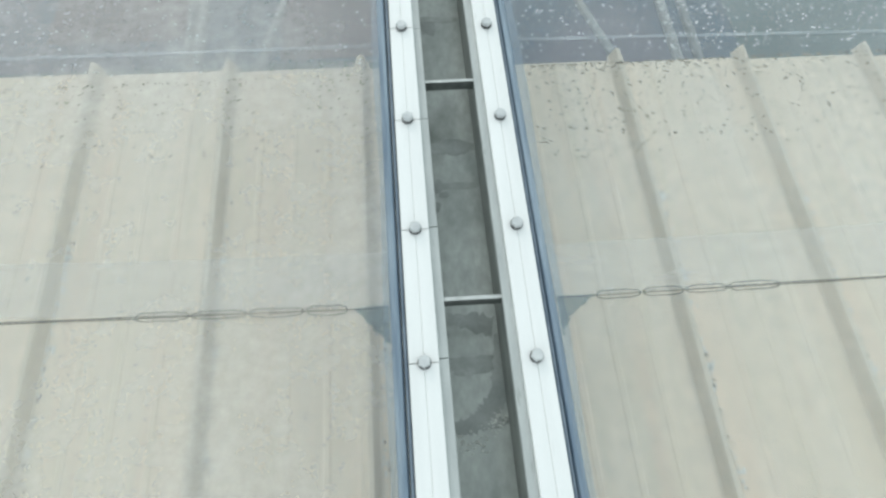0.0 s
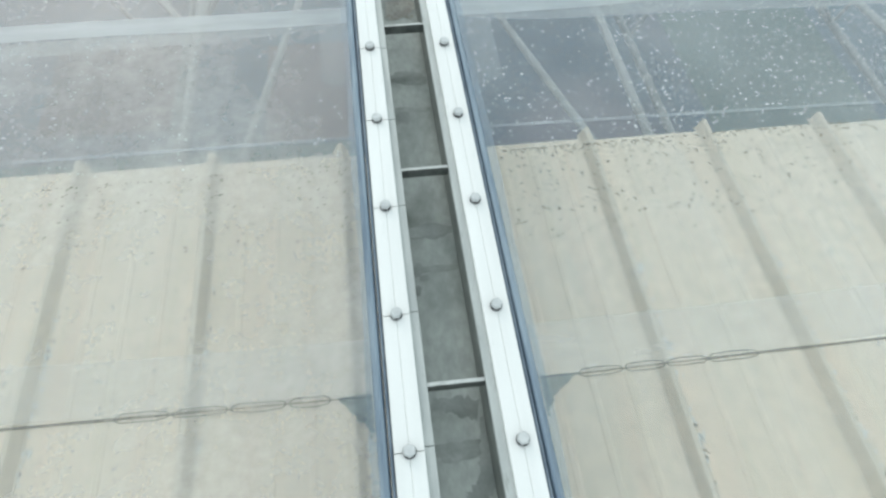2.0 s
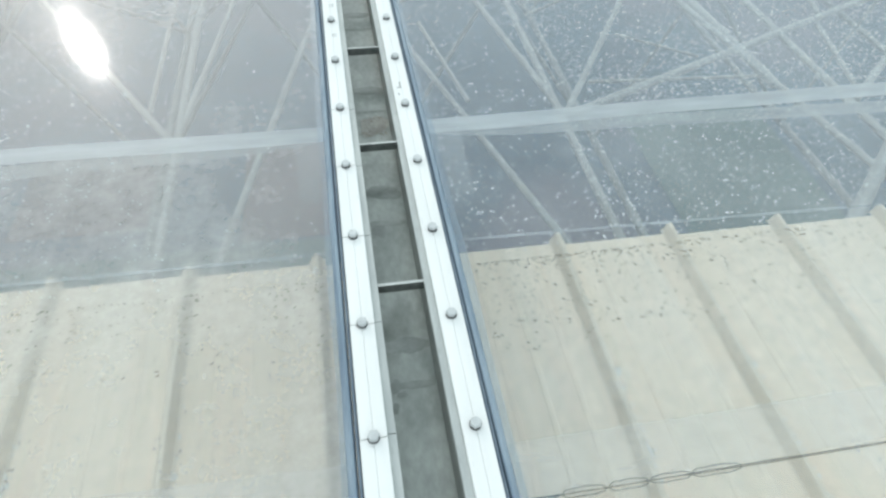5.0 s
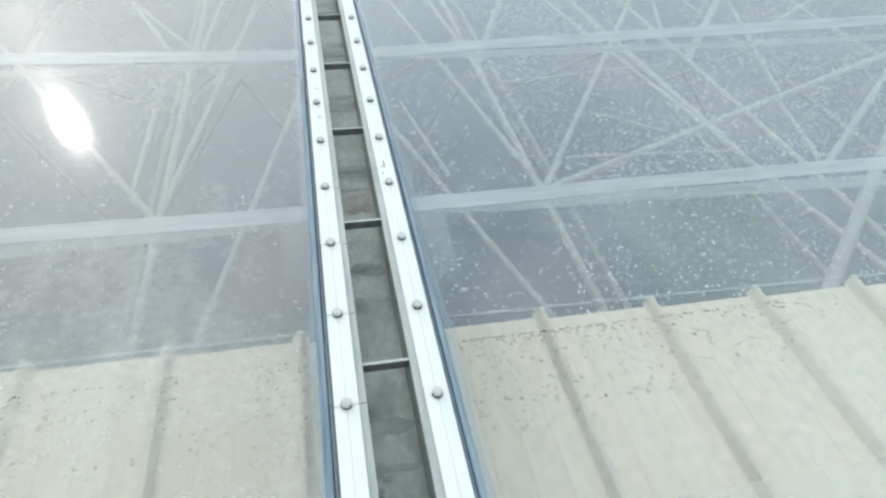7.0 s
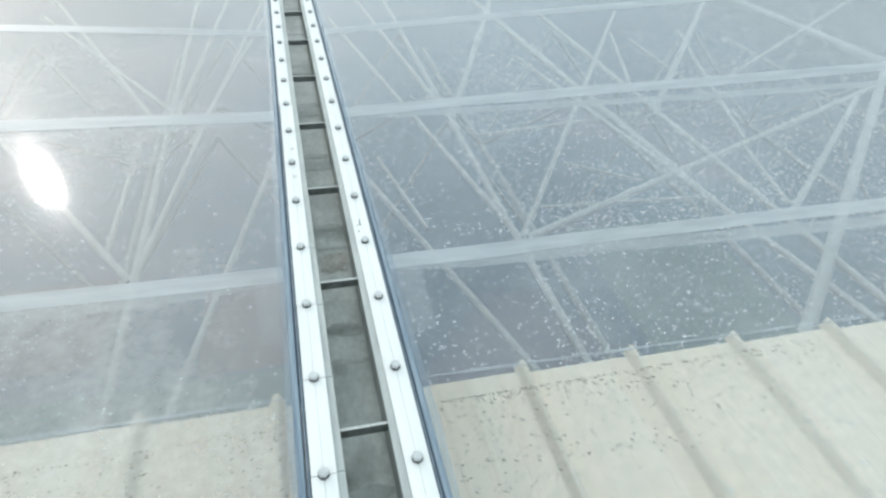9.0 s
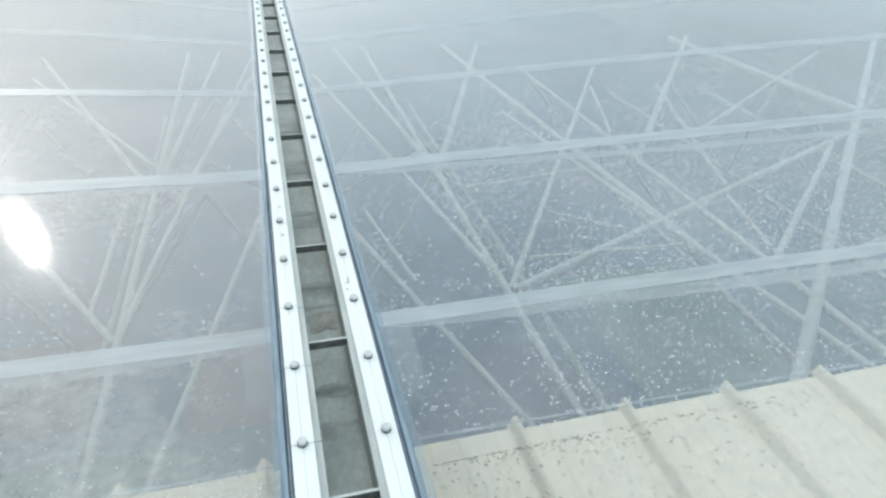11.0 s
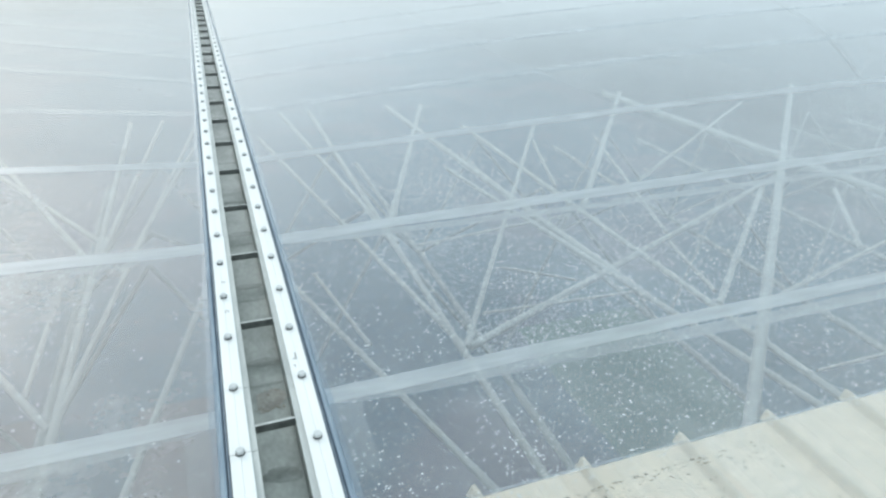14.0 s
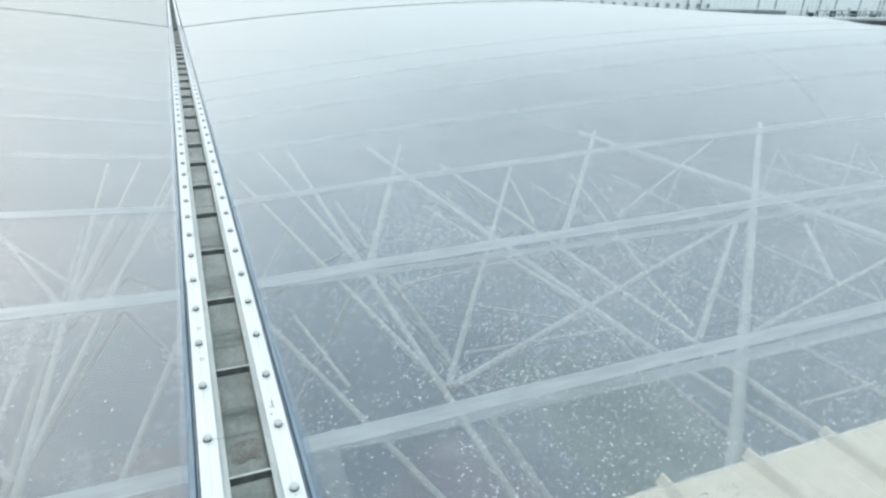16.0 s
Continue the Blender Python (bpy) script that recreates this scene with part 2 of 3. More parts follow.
# ---- builders ----
def mesh_of(name, verts, faces, mat, smooth=False):
    me = bpy.data.meshes.new(name)
    me.from_pydata([tuple(v) for v in verts], [], faces)
    me.materials.append(mat)
    if smooth:
        me.polygons.foreach_set("use_smooth", [True] * len(me.polygons))
    me.update()
    return me


def piece(name, me, parent, place=None, label=""):
    ob = new(name, me)
    if parent:
        ob.parent = parent
    if place is not None:
        ob.matrix_local = place
    return tagged(ob, label)


def part(name, bm, mat, parent, label="", smooth=False):
    me = bpy.data.meshes.new(name)
    bmesh.ops.recalc_face_normals(bm, faces=bm.faces)
    bm.to_mesh(me)
    bm.free()
    me.materials.append(mat)
    if smooth:
        me.polygons.foreach_set("use_smooth", [True] * len(me.polygons))
    return piece(name, me, parent, None, label)


def extrude(bm, prof, y0, y1, z0=0.0, z1=0.0):
    """A closed profile in x, z, drawn out along y."""
    a = [bm.verts.new((x, y0, z + z0)) for x, z in prof]
    b = [bm.verts.new((x, y1, z + z1)) for x, z in prof]
    k = len(prof)
    bm.faces.new(a)
    bm.faces.new(b[::-1])
    for i in range(k):
        bm.faces.new((a[i], b[i], b[(i + 1) % k], a[(i + 1) % k]))
    return bm


def box(bm, x0, x1, y0, y1, z0, z1, bev=0.0):
    made = bmesh.ops.create_cube(bm, size=1.0, matrix=Matrix.Translation(((x0 + x1) / 2, (y0 + y1) / 2, (z0 + z1) / 2)) @ Matrix.Diagonal((x1 - x0, y1 - y0, z1 - z0, 1)))
    if bev:
        edges = list({e for v in made["verts"] for e in v.link_edges})
        bmesh.ops.bevel(bm, geom=edges, offset=bev, segments=2, affect="EDGES")
    return bm


def tube(bm, a, b, r, sides=12):
    a, b = Vector(a), Vector(b)
    d = b - a
    bmesh.ops.create_cone(bm, cap_ends=True, segments=sides, radius1=r, radius2=r, depth=d.length,
                          matrix=Matrix.Translation((a + b) / 2) @ d.to_track_quat("Z", "Y").to_matrix().to_4x4())
    return bm


# ---- the roof's shape ----
EDGE = 0.172            # where the films meet the rail
Y_BACK, Y_JOINT, Y_END = -3.0, 17.0, 90.0
X_FAR = 25.0


def swell(y):
    s = min(max(y / 7.0, 0.0), 1.0)
    return s * s * (3 - 2 * s)


def rise(y):
    """The roof climbs slowly beyond the cross joint."""
    return 0.0010 * max(y - Y_JOINT, 0.0) ** 2


def top_z(u, y):
    v = abs(u) - EDGE
    flat = 1 - 0.6 * min(max((v - 6) / 10, 0.0), 1.0)
    shoulder = 0.02 * max(v - 10.5, 0.0) ** 2 * min(max((y - 11) / 8, 0.0), 1.0)
    corner = 0.03 * max(v - max(12.0, 4 + 0.95 * y), 0.0) ** 2
    return -0.024 + rise(y) * flat + swell(y) * (0.134 * v - 0.0056 * v * v) - shoulder - corner


def low_z(u, y):
    v = abs(u) - EDGE
    return top_z(u, y) - 0.004 - 0.024 * (1 - math.exp(-v / 0.15)) - 0.115 * (1 - math.exp(-v / 2.8))


def film_sheet(fn, side, y0, y1, nx, ny):
    us = [EDGE + (X_FAR - EDGE) * (i / nx) ** 2.2 for i in range(nx + 1)]
    ys = [y0 + (y1 - y0) * j / ny for j in range(ny + 1)]
    v = [(side * u, y, fn(u, y)) for y in ys for u in us]
    w = nx + 1
    f = [(j * w + i, j * w + i + 1, (j + 1) * w + i + 1, (j + 1) * w + i) for j in range(ny) for i in range(nx)]
    if side < 0:
        f = [q[::-1] for q in f]
    return v, f


def weld_strip(fn, side, yc, width, lift, nx=70, bow=0.0):
    """A welded overlap: a thin band laid on the film, a little uneven in width."""
    v, f = [], []
    for i in range(nx + 1):
        u = EDGE + 0.004 + (X_FAR - EDGE - 0.3) * (i / nx) ** 2.0
        k = min(width * 12, 1.0)
        wob = k * (0.004 * math.sin(u * 3.1 + yc * 5) + 0.003 * math.sin(u * 7.7 + yc))
        sh = bow * min(u, 2.5)
        for yy in (yc + sh - width / 2 + wob, yc + sh, yc + sh + width / 2 + wob * 0.6):
            v.append((side * u, yy, fn(u, yy) + lift))
    for i in range(nx):
        for k in range(2):
            q = (3 * i + k, 3 * i + 3 + k, 3 * i + 4 + k, 3 * i + 1 + k)
            f.append(q if side > 0 else q[::-1])
    return v, f


WELDS = [-1.65, -0.405] + [0.80 + 1.225 * k for k in range(7)]
FAR_WELDS = [Y_JOINT + 6.0 + 9.8 * k for k in range(2)]


def cushion(side, y0, y1, ny, welds, label):
    root = tagged(new("roof_cushion"), label, "roof cushion", "roof cushions")
    # the lower film is welded from a smooth panel over the deck and hazier panels over the hall
    panels = ((y0, 0.3, 26, M_BOT), (0.3, y1, ny, M_BOT_HAZY)) if y0 < 0 else ((y0, y1, ny, M_BOT_HAZY),)
    for a, b, rows, mat in panels:
        v, f = film_sheet(low_z, side, a, b, 64, rows)
        piece("bottom_film", mesh_of("bottom_film", v, f, mat, True), root)
    v, f = film_sheet(top_z, side, y0, y1, 64, ny)
    piece("top_film", mesh_of("top_film", v, f, M_TOP if side > 0 else M_TOP_BRIGHT, True), root, None, "clear film wet with rain")
    for yc in welds:
        v, f = weld_strip(top_z, side, yc, 0.125 if yc < 0 else 0.078 if yc < 1 else 0.11 if yc < 4 else 0.13, 0.0022, bow=0.028 if side < 0 and yc < 0 else 0.0)
        piece("weld_band", mesh_of("weld_band", v, f, M_WELD_THIN if yc < 0 else M_WELD if yc < 4 else M_WELD_FAR, True), root, None, "milky welded overlap band")
        if yc > 3 or yc < 0:
            continue
        v, f = weld_strip(low_z, side, yc, 0.07, 0.0022)
        piece("lower_weld_band", mesh_of("lower_weld_band", v, f, M_WELD_LOW, True), root)
    return root


for side in (1, -1):
    cushion(side, Y_BACK, Y_JOINT - 0.05, 130, WELDS, "clear double film roof cushion beaded with rain, beside the gutter")
    cushion(side, Y_JOINT + 0.05, Y_END, 60, FAR_WELDS, "pale film roof cushion beyond the cross joint")



def bowed_line(side, y_at, width, lift, thin=lambda u: 1.0):
    """A thin line along the film, from the rail outwards."""
    v, f = [], []
    n = 80
    for i in range(n + 1):
        u = EDGE + 0.004 + (6.5 - EDGE) * (i / n) ** 1.6
        y = y_at(u)
        w = width * thin(u) * (1 + 0.25 * math.sin(u * 23) * math.sin(u * 7.1))
        v += [(side * u, y - w / 2, top_z(u, y) + lift), (side * u, y + w / 2, top_z(u, y) + lift)]
    f = [(2 * i, 2 * i + 2, 2 * i + 3, 2 * i + 1) if side > 0 else (2 * i, 2 * i + 1, 2 * i + 3, 2 * i + 2) for i in range(n)]
    return v, f


def weld_edge(side):
    """The lower edge of the nearest weld: straight on one cushion, bowed forward on the other."""
    return (lambda u: -0.470 - 0.002 * u) if side > 0 else (lambda u: -0.473 + 0.028 * u)


# grimy water line along the lower edge of the nearest weld
for side in (1, -1):
    v, f = bowed_line(side, weld_edge(side), 0.0065, 0.0032, lambda u: 0.45 if u < 0.56 else 1.0)
    tagged(new("water_line", mesh_of("water_line", v, f, M_LINE, True)), "dark grimy water line along a film weld", "water line", "water lines")

# pale fold across the film just short of the deck's end
for side in (1, -1):
    v, f = bowed_line(side, (lambda u: 0.272 - 0.026 * u) if side > 0 else (lambda u: 0.264 + 0.008 * u), 0.011, 0.0034)
    tagged(new("film_fold", mesh_of("film_fold", v, f, M_FOLD, True)), "thin pale fold line across the clear film", "fold", "film folds")

# the cross joint between near and far cushions
for side in (1, -1):
    bm = bmesh.new()
    n = 40
    ring = []
    for i in range(n + 1):
        u = EDGE + (X_FAR - EDGE) * i / n
        z = top_z(u, Y_JOINT)
        ring.append([bm.verts.new((side * u, Y_JOINT + dy, z + dz)) for dy, dz in ((-0.055, -0.10), (-0.055, 0.006), (-0.02, 0.012), (0.02, 0.012), (0.055, 0.006), (0.055, -0.10))])
    for i in range(n):
        for k in range(6):
            bm.faces.new((ring[i][k], ring[i + 1][k], ring[i + 1][(k + 1) % 6], ring[i][(k + 1) % 6]))
    tagged(part("cross_joint", bm, M_STEELG, None), "thin grey joint strip across the cushions", "joint strip", "cross joints")

# ---- clamping rails, bolts and gutter ----
PITCH = 0.30
XB = 0.1115
RAIL_END = 17.6


def bolt_meshes():
    bm = bmesh.new()
    r, h = 0.0135, 0.010
    rings = [(r * 0.97, 0.0072), (r, 0.008), (r, 0.0072 + h * 0.8), (r * 0.84, 0.0072 + h)]
    prev = None
    for rr, z in rings:
        cur = [bm.verts.new((rr * math.cos(math.pi / 3 * i), rr * math.sin(math.pi / 3 * i), z)) for i in range(6)]
        if prev:
            for i in range(6):
                bm.faces.new((prev[i], prev[(i + 1) % 6], cur[(i + 1) % 6], cur[i]))
        prev = cur
    bm.faces.new(prev)
    head = bpy.data.meshes.new("bolt")
    bm.to_mesh(head)
    bm.free()
    head.materials.append(M_BOLT)
    bm = bmesh.new()
    prev = None
    for rr, z in ((0.0138, 0.0), (0.0138, 0.0062), (0.0128, 0.0072)):
        cur = [bm.verts.new((rr * math.cos(math.tau * i / 16), rr * math.sin(math.tau * i / 16), z)) for i in range(16)]
        if prev:
            for i in range(16):
                bm.faces.new((prev[i], prev[(i + 1) % 16], cur[(i + 1) % 16], cur[i]))
        prev = cur
    bm.faces.new(prev)
    wash = bpy.data.meshes.new("washer")
    bm.to_mesh(wash)
    bm.free()
    wash.materials.append(M_WASHER)
    return head, wash


BOLT, WASHER = bolt_meshes()
# half the bar's outline, with its fine groove along the middle
BAR = [(0.0815, -0.012), (0.0815, -0.001), (0.0825, 0.0), (0.1103, 0.0), (0.1112, -0.0018), (0.1118, -0.0018), (0.1127, 0.0), (0.1405, 0.0), (0.1415, -0.001), (0.1415, -0.012)]
BASE = [(0.0615, -0.020), (0.0615, -0.0145), (0.0625, -0.0135), (0.0812, -0.0135), (0.0812, -0.0122), (0.1425, -0.0122), (0.1425, -0.036), (0.064, -0.036), (0.064, -0.020)]
STRIP = [(0.1435, -0.034), (0.1435, -0.010), (0.147, -0.006), (0.150, -0.008), (0.1515, -0.016), (0.1515, -0.034)]
BEAD = [(0.153, -0.034), (0.153, -0.018), (0.157, -0.010), (0.164, -0.009), (0.170, -0.015), (0.1745, -0.021), (0.1745, -0.034)]


def flip(prof, side):
    return prof if side > 0 else [(-x, z) for x, z in prof][::-1]


def rail(side, cuts, label):
    root = tagged(new("clamping_rail"), label, "clamping rail", "rails beside the gutter")
    rng = random.Random(side + 5)
    for a, b in zip(cuts, cuts[1:]):
        dx, dz = rng.uniform(-0.0006, 0.0006), rng.uniform(-0.0005, 0.0003)
        if side < 0 and a >= 2.0:
            dx += 0.004
        part("cover_bar", extrude(bmesh.new(), flip([(x + dx, z + dz) for x, z in BAR], side), a + 0.0012, b - 0.0012, rise(a), rise(b)), M_BAR, root)
        part("base_profile", extrude(bmesh.new(), flip(BASE, side), a + 0.012, b + 0.0098, rise(a), rise(b)), M_BASE, root, "dull grey aluminium base profile")
    part("gasket", extrude(bmesh.new(), flip(STRIP, side), Y_BACK, Y_JOINT), M_RUBBER, root, "dark rubber gasket")
    part("edge_bead", extrude(bmesh.new(), flip(BEAD, side), Y_BACK, Y_JOINT), M_BLUE, root, "blue film edge bead")
    v, f = [], []
    n = 90
    for i in range(n + 1):
        y = Y_BACK + (Y_JOINT - Y_BACK) * i / n
        w = 0.017 + 0.004 * math.sin(y * 2.3 + side) + 0.003 * math.sin(y * 9.1)
        v += [(side * 0.1742, y, -0.0185), (side * (0.1742 + w * 0.5), y, top_z(EDGE + w * 0.5, y) + 0.0045), (side * (0.1742 + w), y, top_z(EDGE + w, y) + 0.003)]
    for i in range(n):
        for k in range(2):
            q = (3 * i + k, 3 * i + k + 1, 3 * i + k + 4, 3 * i + k + 3)
            f.append(q if side > 0 else q[::-1])
    piece("film_edge", mesh_of("film_edge", v, f, M_EDGE_FILM, True), root, None, "bluish doubled film edge")
    for k in range(-9, int(RAIL_END / PITCH)):
        y = PITCH * k + (0.003 if side < 0 else 0)
        turn = rng.uniform(0, 60)
        b = piece("bolt", BOLT, root, pose(side * XB, y, 0, 0, 0, turn))
        piece("washer", WASHER, b)
    return root


left_cuts = [-2.99, -1.5 + 0.003] + [PITCH * k + 0.003 for k in range(-4, 4)] + [2.1, 5.73, 9.33, 12.93, 16.6] + [20.2 + 3.6 * k for k in range(19)]
right_cuts = [-2.99, -1.45, 2.165, 5.765, 9.365, 12.965, 16.6] + [20.2 + 3.6 * k for k in range(19)]
rail(1, right_cuts, "white aluminium clamping rail with a row of hex bolts")
rail(-1, left_cuts, "white aluminium clamping rail in short lengths with hex bolts")

gutter = tagged(new("roof_gutter"), "narrow wet grey metal gutter between the clamping rails", "gutter")
G = 0.145
part("trough_floor", box(bmesh.new(), -0.0625, 0.0625, Y_BACK, RAIL_END, -G - 0.004, -G), M_GUTTER, gutter, "grimy wet grey gutter floor")
# the far floor is painted dark for the shade deep in the gutter
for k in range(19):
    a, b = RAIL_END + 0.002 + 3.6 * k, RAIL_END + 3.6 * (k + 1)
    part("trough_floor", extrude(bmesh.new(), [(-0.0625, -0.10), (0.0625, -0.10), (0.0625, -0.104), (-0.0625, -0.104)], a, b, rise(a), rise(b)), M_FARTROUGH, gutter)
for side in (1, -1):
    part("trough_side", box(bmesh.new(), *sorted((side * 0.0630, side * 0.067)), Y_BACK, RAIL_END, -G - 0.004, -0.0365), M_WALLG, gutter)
# unseen block, added to darken the deck beside the rails
part("shade_block", box(bmesh.new(), -0.155, 0.155, Y_BACK, 0.66, -0.584, -G - 0.006), M_WALLG, gutter, "unseen block added under the gutter to shade the deck")
strap_bm = bmesh.new()
box(strap_bm, -0.0632, 0.0632, -0.0045, 0.0045, -0.052, -0.0215, 0.0008)
STRAP = bpy.data.meshes.new("strap")
strap_bm.to_mesh(STRAP)
strap_bm.free()
STRAP.materials.append(M_STRAPSHADE)
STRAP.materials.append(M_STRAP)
# top faces stay pale; the sides are painted dark as if in shade
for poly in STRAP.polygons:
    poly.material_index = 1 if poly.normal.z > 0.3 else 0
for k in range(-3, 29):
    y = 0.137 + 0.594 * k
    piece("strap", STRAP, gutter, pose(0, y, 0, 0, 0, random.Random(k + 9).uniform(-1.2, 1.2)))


def blot(name, mat, cx, cy, rx, ry, z, seed, label, category, lobes=26):
    """A flat, ragged patch lying on a surface."""
    rng = random.Random(seed)
    ph = [rng.uniform(0, 6.28) for _ in range(5)]
    v = [(cx, cy, z + 0.001)]
    for i in range(lobes):
        a = math.tau * i / lobes
        r = 1 + sum(0.16 / (k + 1) * math.sin((k + 2) * a + ph[k]) for k in range(5)) + rng.uniform(-0.08, 0.08)
        v.append((min(max(cx + rx * r * math.cos(a), -0.061), 0.061), cy + ry * r * math.sin(a), z))
    f = [(0, 1 + i, 1 + (i + 1) % lobes) for i in range(lobes)]
    return tagged(new(name, mesh_of(name, v, f, mat, True)), label, category)


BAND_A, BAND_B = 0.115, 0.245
rng_s = random.Random(77)
M_SILTBASE = surface("thin_silt_wash", (0.31, 0.295, 0.26), (0.45, 0.43, 0.385), 25.0, 0.4, fine=120, fine_amt=0.3)
blot("silt_wash", M_SILTBASE, 0.003, 0.985, 0.048, 0.062, -G + 0.0011, 91, "thin brownish silt wash on the gutter floor", "silt", 44)
for q in range(26):
    ridge = q < 14
    cx = -0.048 + 0.0072 * q if ridge else rng_s.uniform(-0.045, 0.05)
    cy = 0.935 + 0.010 * math.sin(q * 0.9) + rng_s.uniform(-0.003, 0.003) if ridge else rng_s.uniform(0.93, 1.04)
    blot("silt_patch", M_MUD, cx, cy, rng_s.uniform(0.002, 0.0055), rng_s.uniform(0.0015, 0.0035), -G + 0.0018, 50 + q, "small crumb of dull brown silt on the gutter floor", "silt", 10)


def smear(name, mat, line, z, seed, label, category):
    """A ragged wet or shaded streak along a bent line of x, y and half width."""
    rng = random.Random(seed)
    pts = []
    for (x0, y0, w0), (x1, y1, w1) in zip(line, line[1:]):
        for q in range(9):
            k = q / 9
            pts.append((x0 + (x1 - x0) * k, y0 + (y1 - y0) * k, w0 + (w1 - w0) * k))
    v = []
    for i, (x, y, w) in enumerate(pts):
        xa, ya, _ = pts[max(i - 1, 0)]
        xb, yb, _ = pts[min(i + 1, len(pts) - 1)]
        d = math.hypot(xb - xa, yb - ya)
        nx, ny = -(yb - ya) / d, (xb - xa) / d
        for sgn in (1, 0, -1):
            k = w * sgn * rng.uniform(0.65, 1.25)
            v.append((min(max(x + nx * k, -0.061), 0.0615), y + ny * k, z + (0.0006 if sgn == 0 else 0)))
    f = [(3 * i + k, 3 * i + k + 1, 3 * i + k + 4, 3 * i + k + 3) for i in range(len(pts) - 1) for k in range(2)]
    return tagged(new(name, mesh_of(name, v, f, mat, True)), label, category)


smear("wet_or_shade_streak", M_WETSHADE, ((0.058, -0.50, 0.006), (0.054, -0.58, 0.014), (0.046, -0.64, 0.024), (0.014, -0.680, 0.024), (-0.028, -0.700, 0.020), (-0.054, -0.712, 0.008)), -G + 0.0012, 4, "dark wet streak slanting across the gutter floor", "puddle")
# this one is painted shade below the strap, not water
smear("wet_or_shade_streak", M_WETSHADE, ((-0.05, -0.455, 0.012), (0.0, -0.468, 0.022), (0.058, -0.482, 0.030)), -G + 0.0010, 5, "dark band painted on the gutter floor for the shade below a strap", "puddle")
# bands painted darker for each strap's shade and its reflection in the floor
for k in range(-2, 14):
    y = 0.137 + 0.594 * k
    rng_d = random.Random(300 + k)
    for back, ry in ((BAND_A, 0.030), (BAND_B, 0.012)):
        blot("shade_band", M_SHADEBAND, rng_d.uniform(-0.008, 0.008), y - back + rng_d.uniform(-0.012, 0.012), 0.066, ry * rng_d.uniform(0.8, 1.25), -G + 0.0009, 400 + 2 * k + int(ry * 1000), "darker band painted across the gutter floor for a strap's shade", "stain", 30)
for q, (cx, cy, rx, ry) in enumerate(((-0.045, -0.10, 0.013, 0.02), (-0.030, -0.125, 0.012, 0.010), (-0.05, -0.16, 0.008, 0.015), (-0.052, -0.56, 0.006, 0.008), (0.02, 0.62, 0.03, 0.012), (-0.03, 0.45, 0.02, 0.03), (0.01, 0.02, 0.045, 0.022))):
    blot("damp_stain", M_WETSHADE, cx, cy, rx, ry, -G + 0.0012, 20 + q, "small dark damp stain on the gutter floor", "stain", 22)

# ---- cream metal roof deck under the near end of the cushions ----
DECK_Z = -0.585
deck = tagged(new("metal_roof_deck"), "cream standing seam metal roof under the clear film", "metal roof")
RIB = 0.4825
for k in range(-12, 15):
    x0 = 0.221 + RIB * k
    edge = 0.712 - 0.024 * (x0 + RIB / 2)
    prof = [(x0 + 0.0305, DECK_Z)]
    for s in (0.13, 0.245, 0.36):
        prof += [(x0 + s - 0.012, DECK_Z), (x0 + s - 0.006, DECK_Z + 0.0020), (x0 + s + 0.006, DECK_Z + 0.0020), (x0 + s + 0.012, DECK_Z)]
    prof += [(x0 + RIB - 0.0305, DECK_Z), (x0 + RIB - 0.0305, DECK_Z - 0.003), (x0 + 0.0305, DECK_Z - 0.003)]
    part("pan", extrude(bmesh.new(), prof, -6.0, edge), M_SHEET, deck)
    e2 = 0.738 - 0.022 * x0
    rp = [(x0 + a, DECK_Z + b) for a, b in ((-0.030, -0.002), (-0.030, 0.0012), (-0.024, 0.0025), (-0.012, 0.034), (-0.006, 0.042), (0.006, 0.042), (0.012, 0.034), (0.024, 0.0025), (0.030, 0.0012), (0.030, -0.002))]
    part("rib", extrude(bmesh.new(), rp, -6.0, e2), M_RIB, deck, "cream raised seam painted darker for its shade")
part("fascia", box(bmesh.new(), -5.6, 7.3, 0.50, 0.54, -1.4, DECK_Z - 0.006), M_FASCIA, deck, "blue-grey fascia board")

# ---- steel bracing under the films ----
bracing = tagged(new("steel_bracing"), "white painted tubular steel bracing below the clear roof", "steel frame")
ZT = -1.7
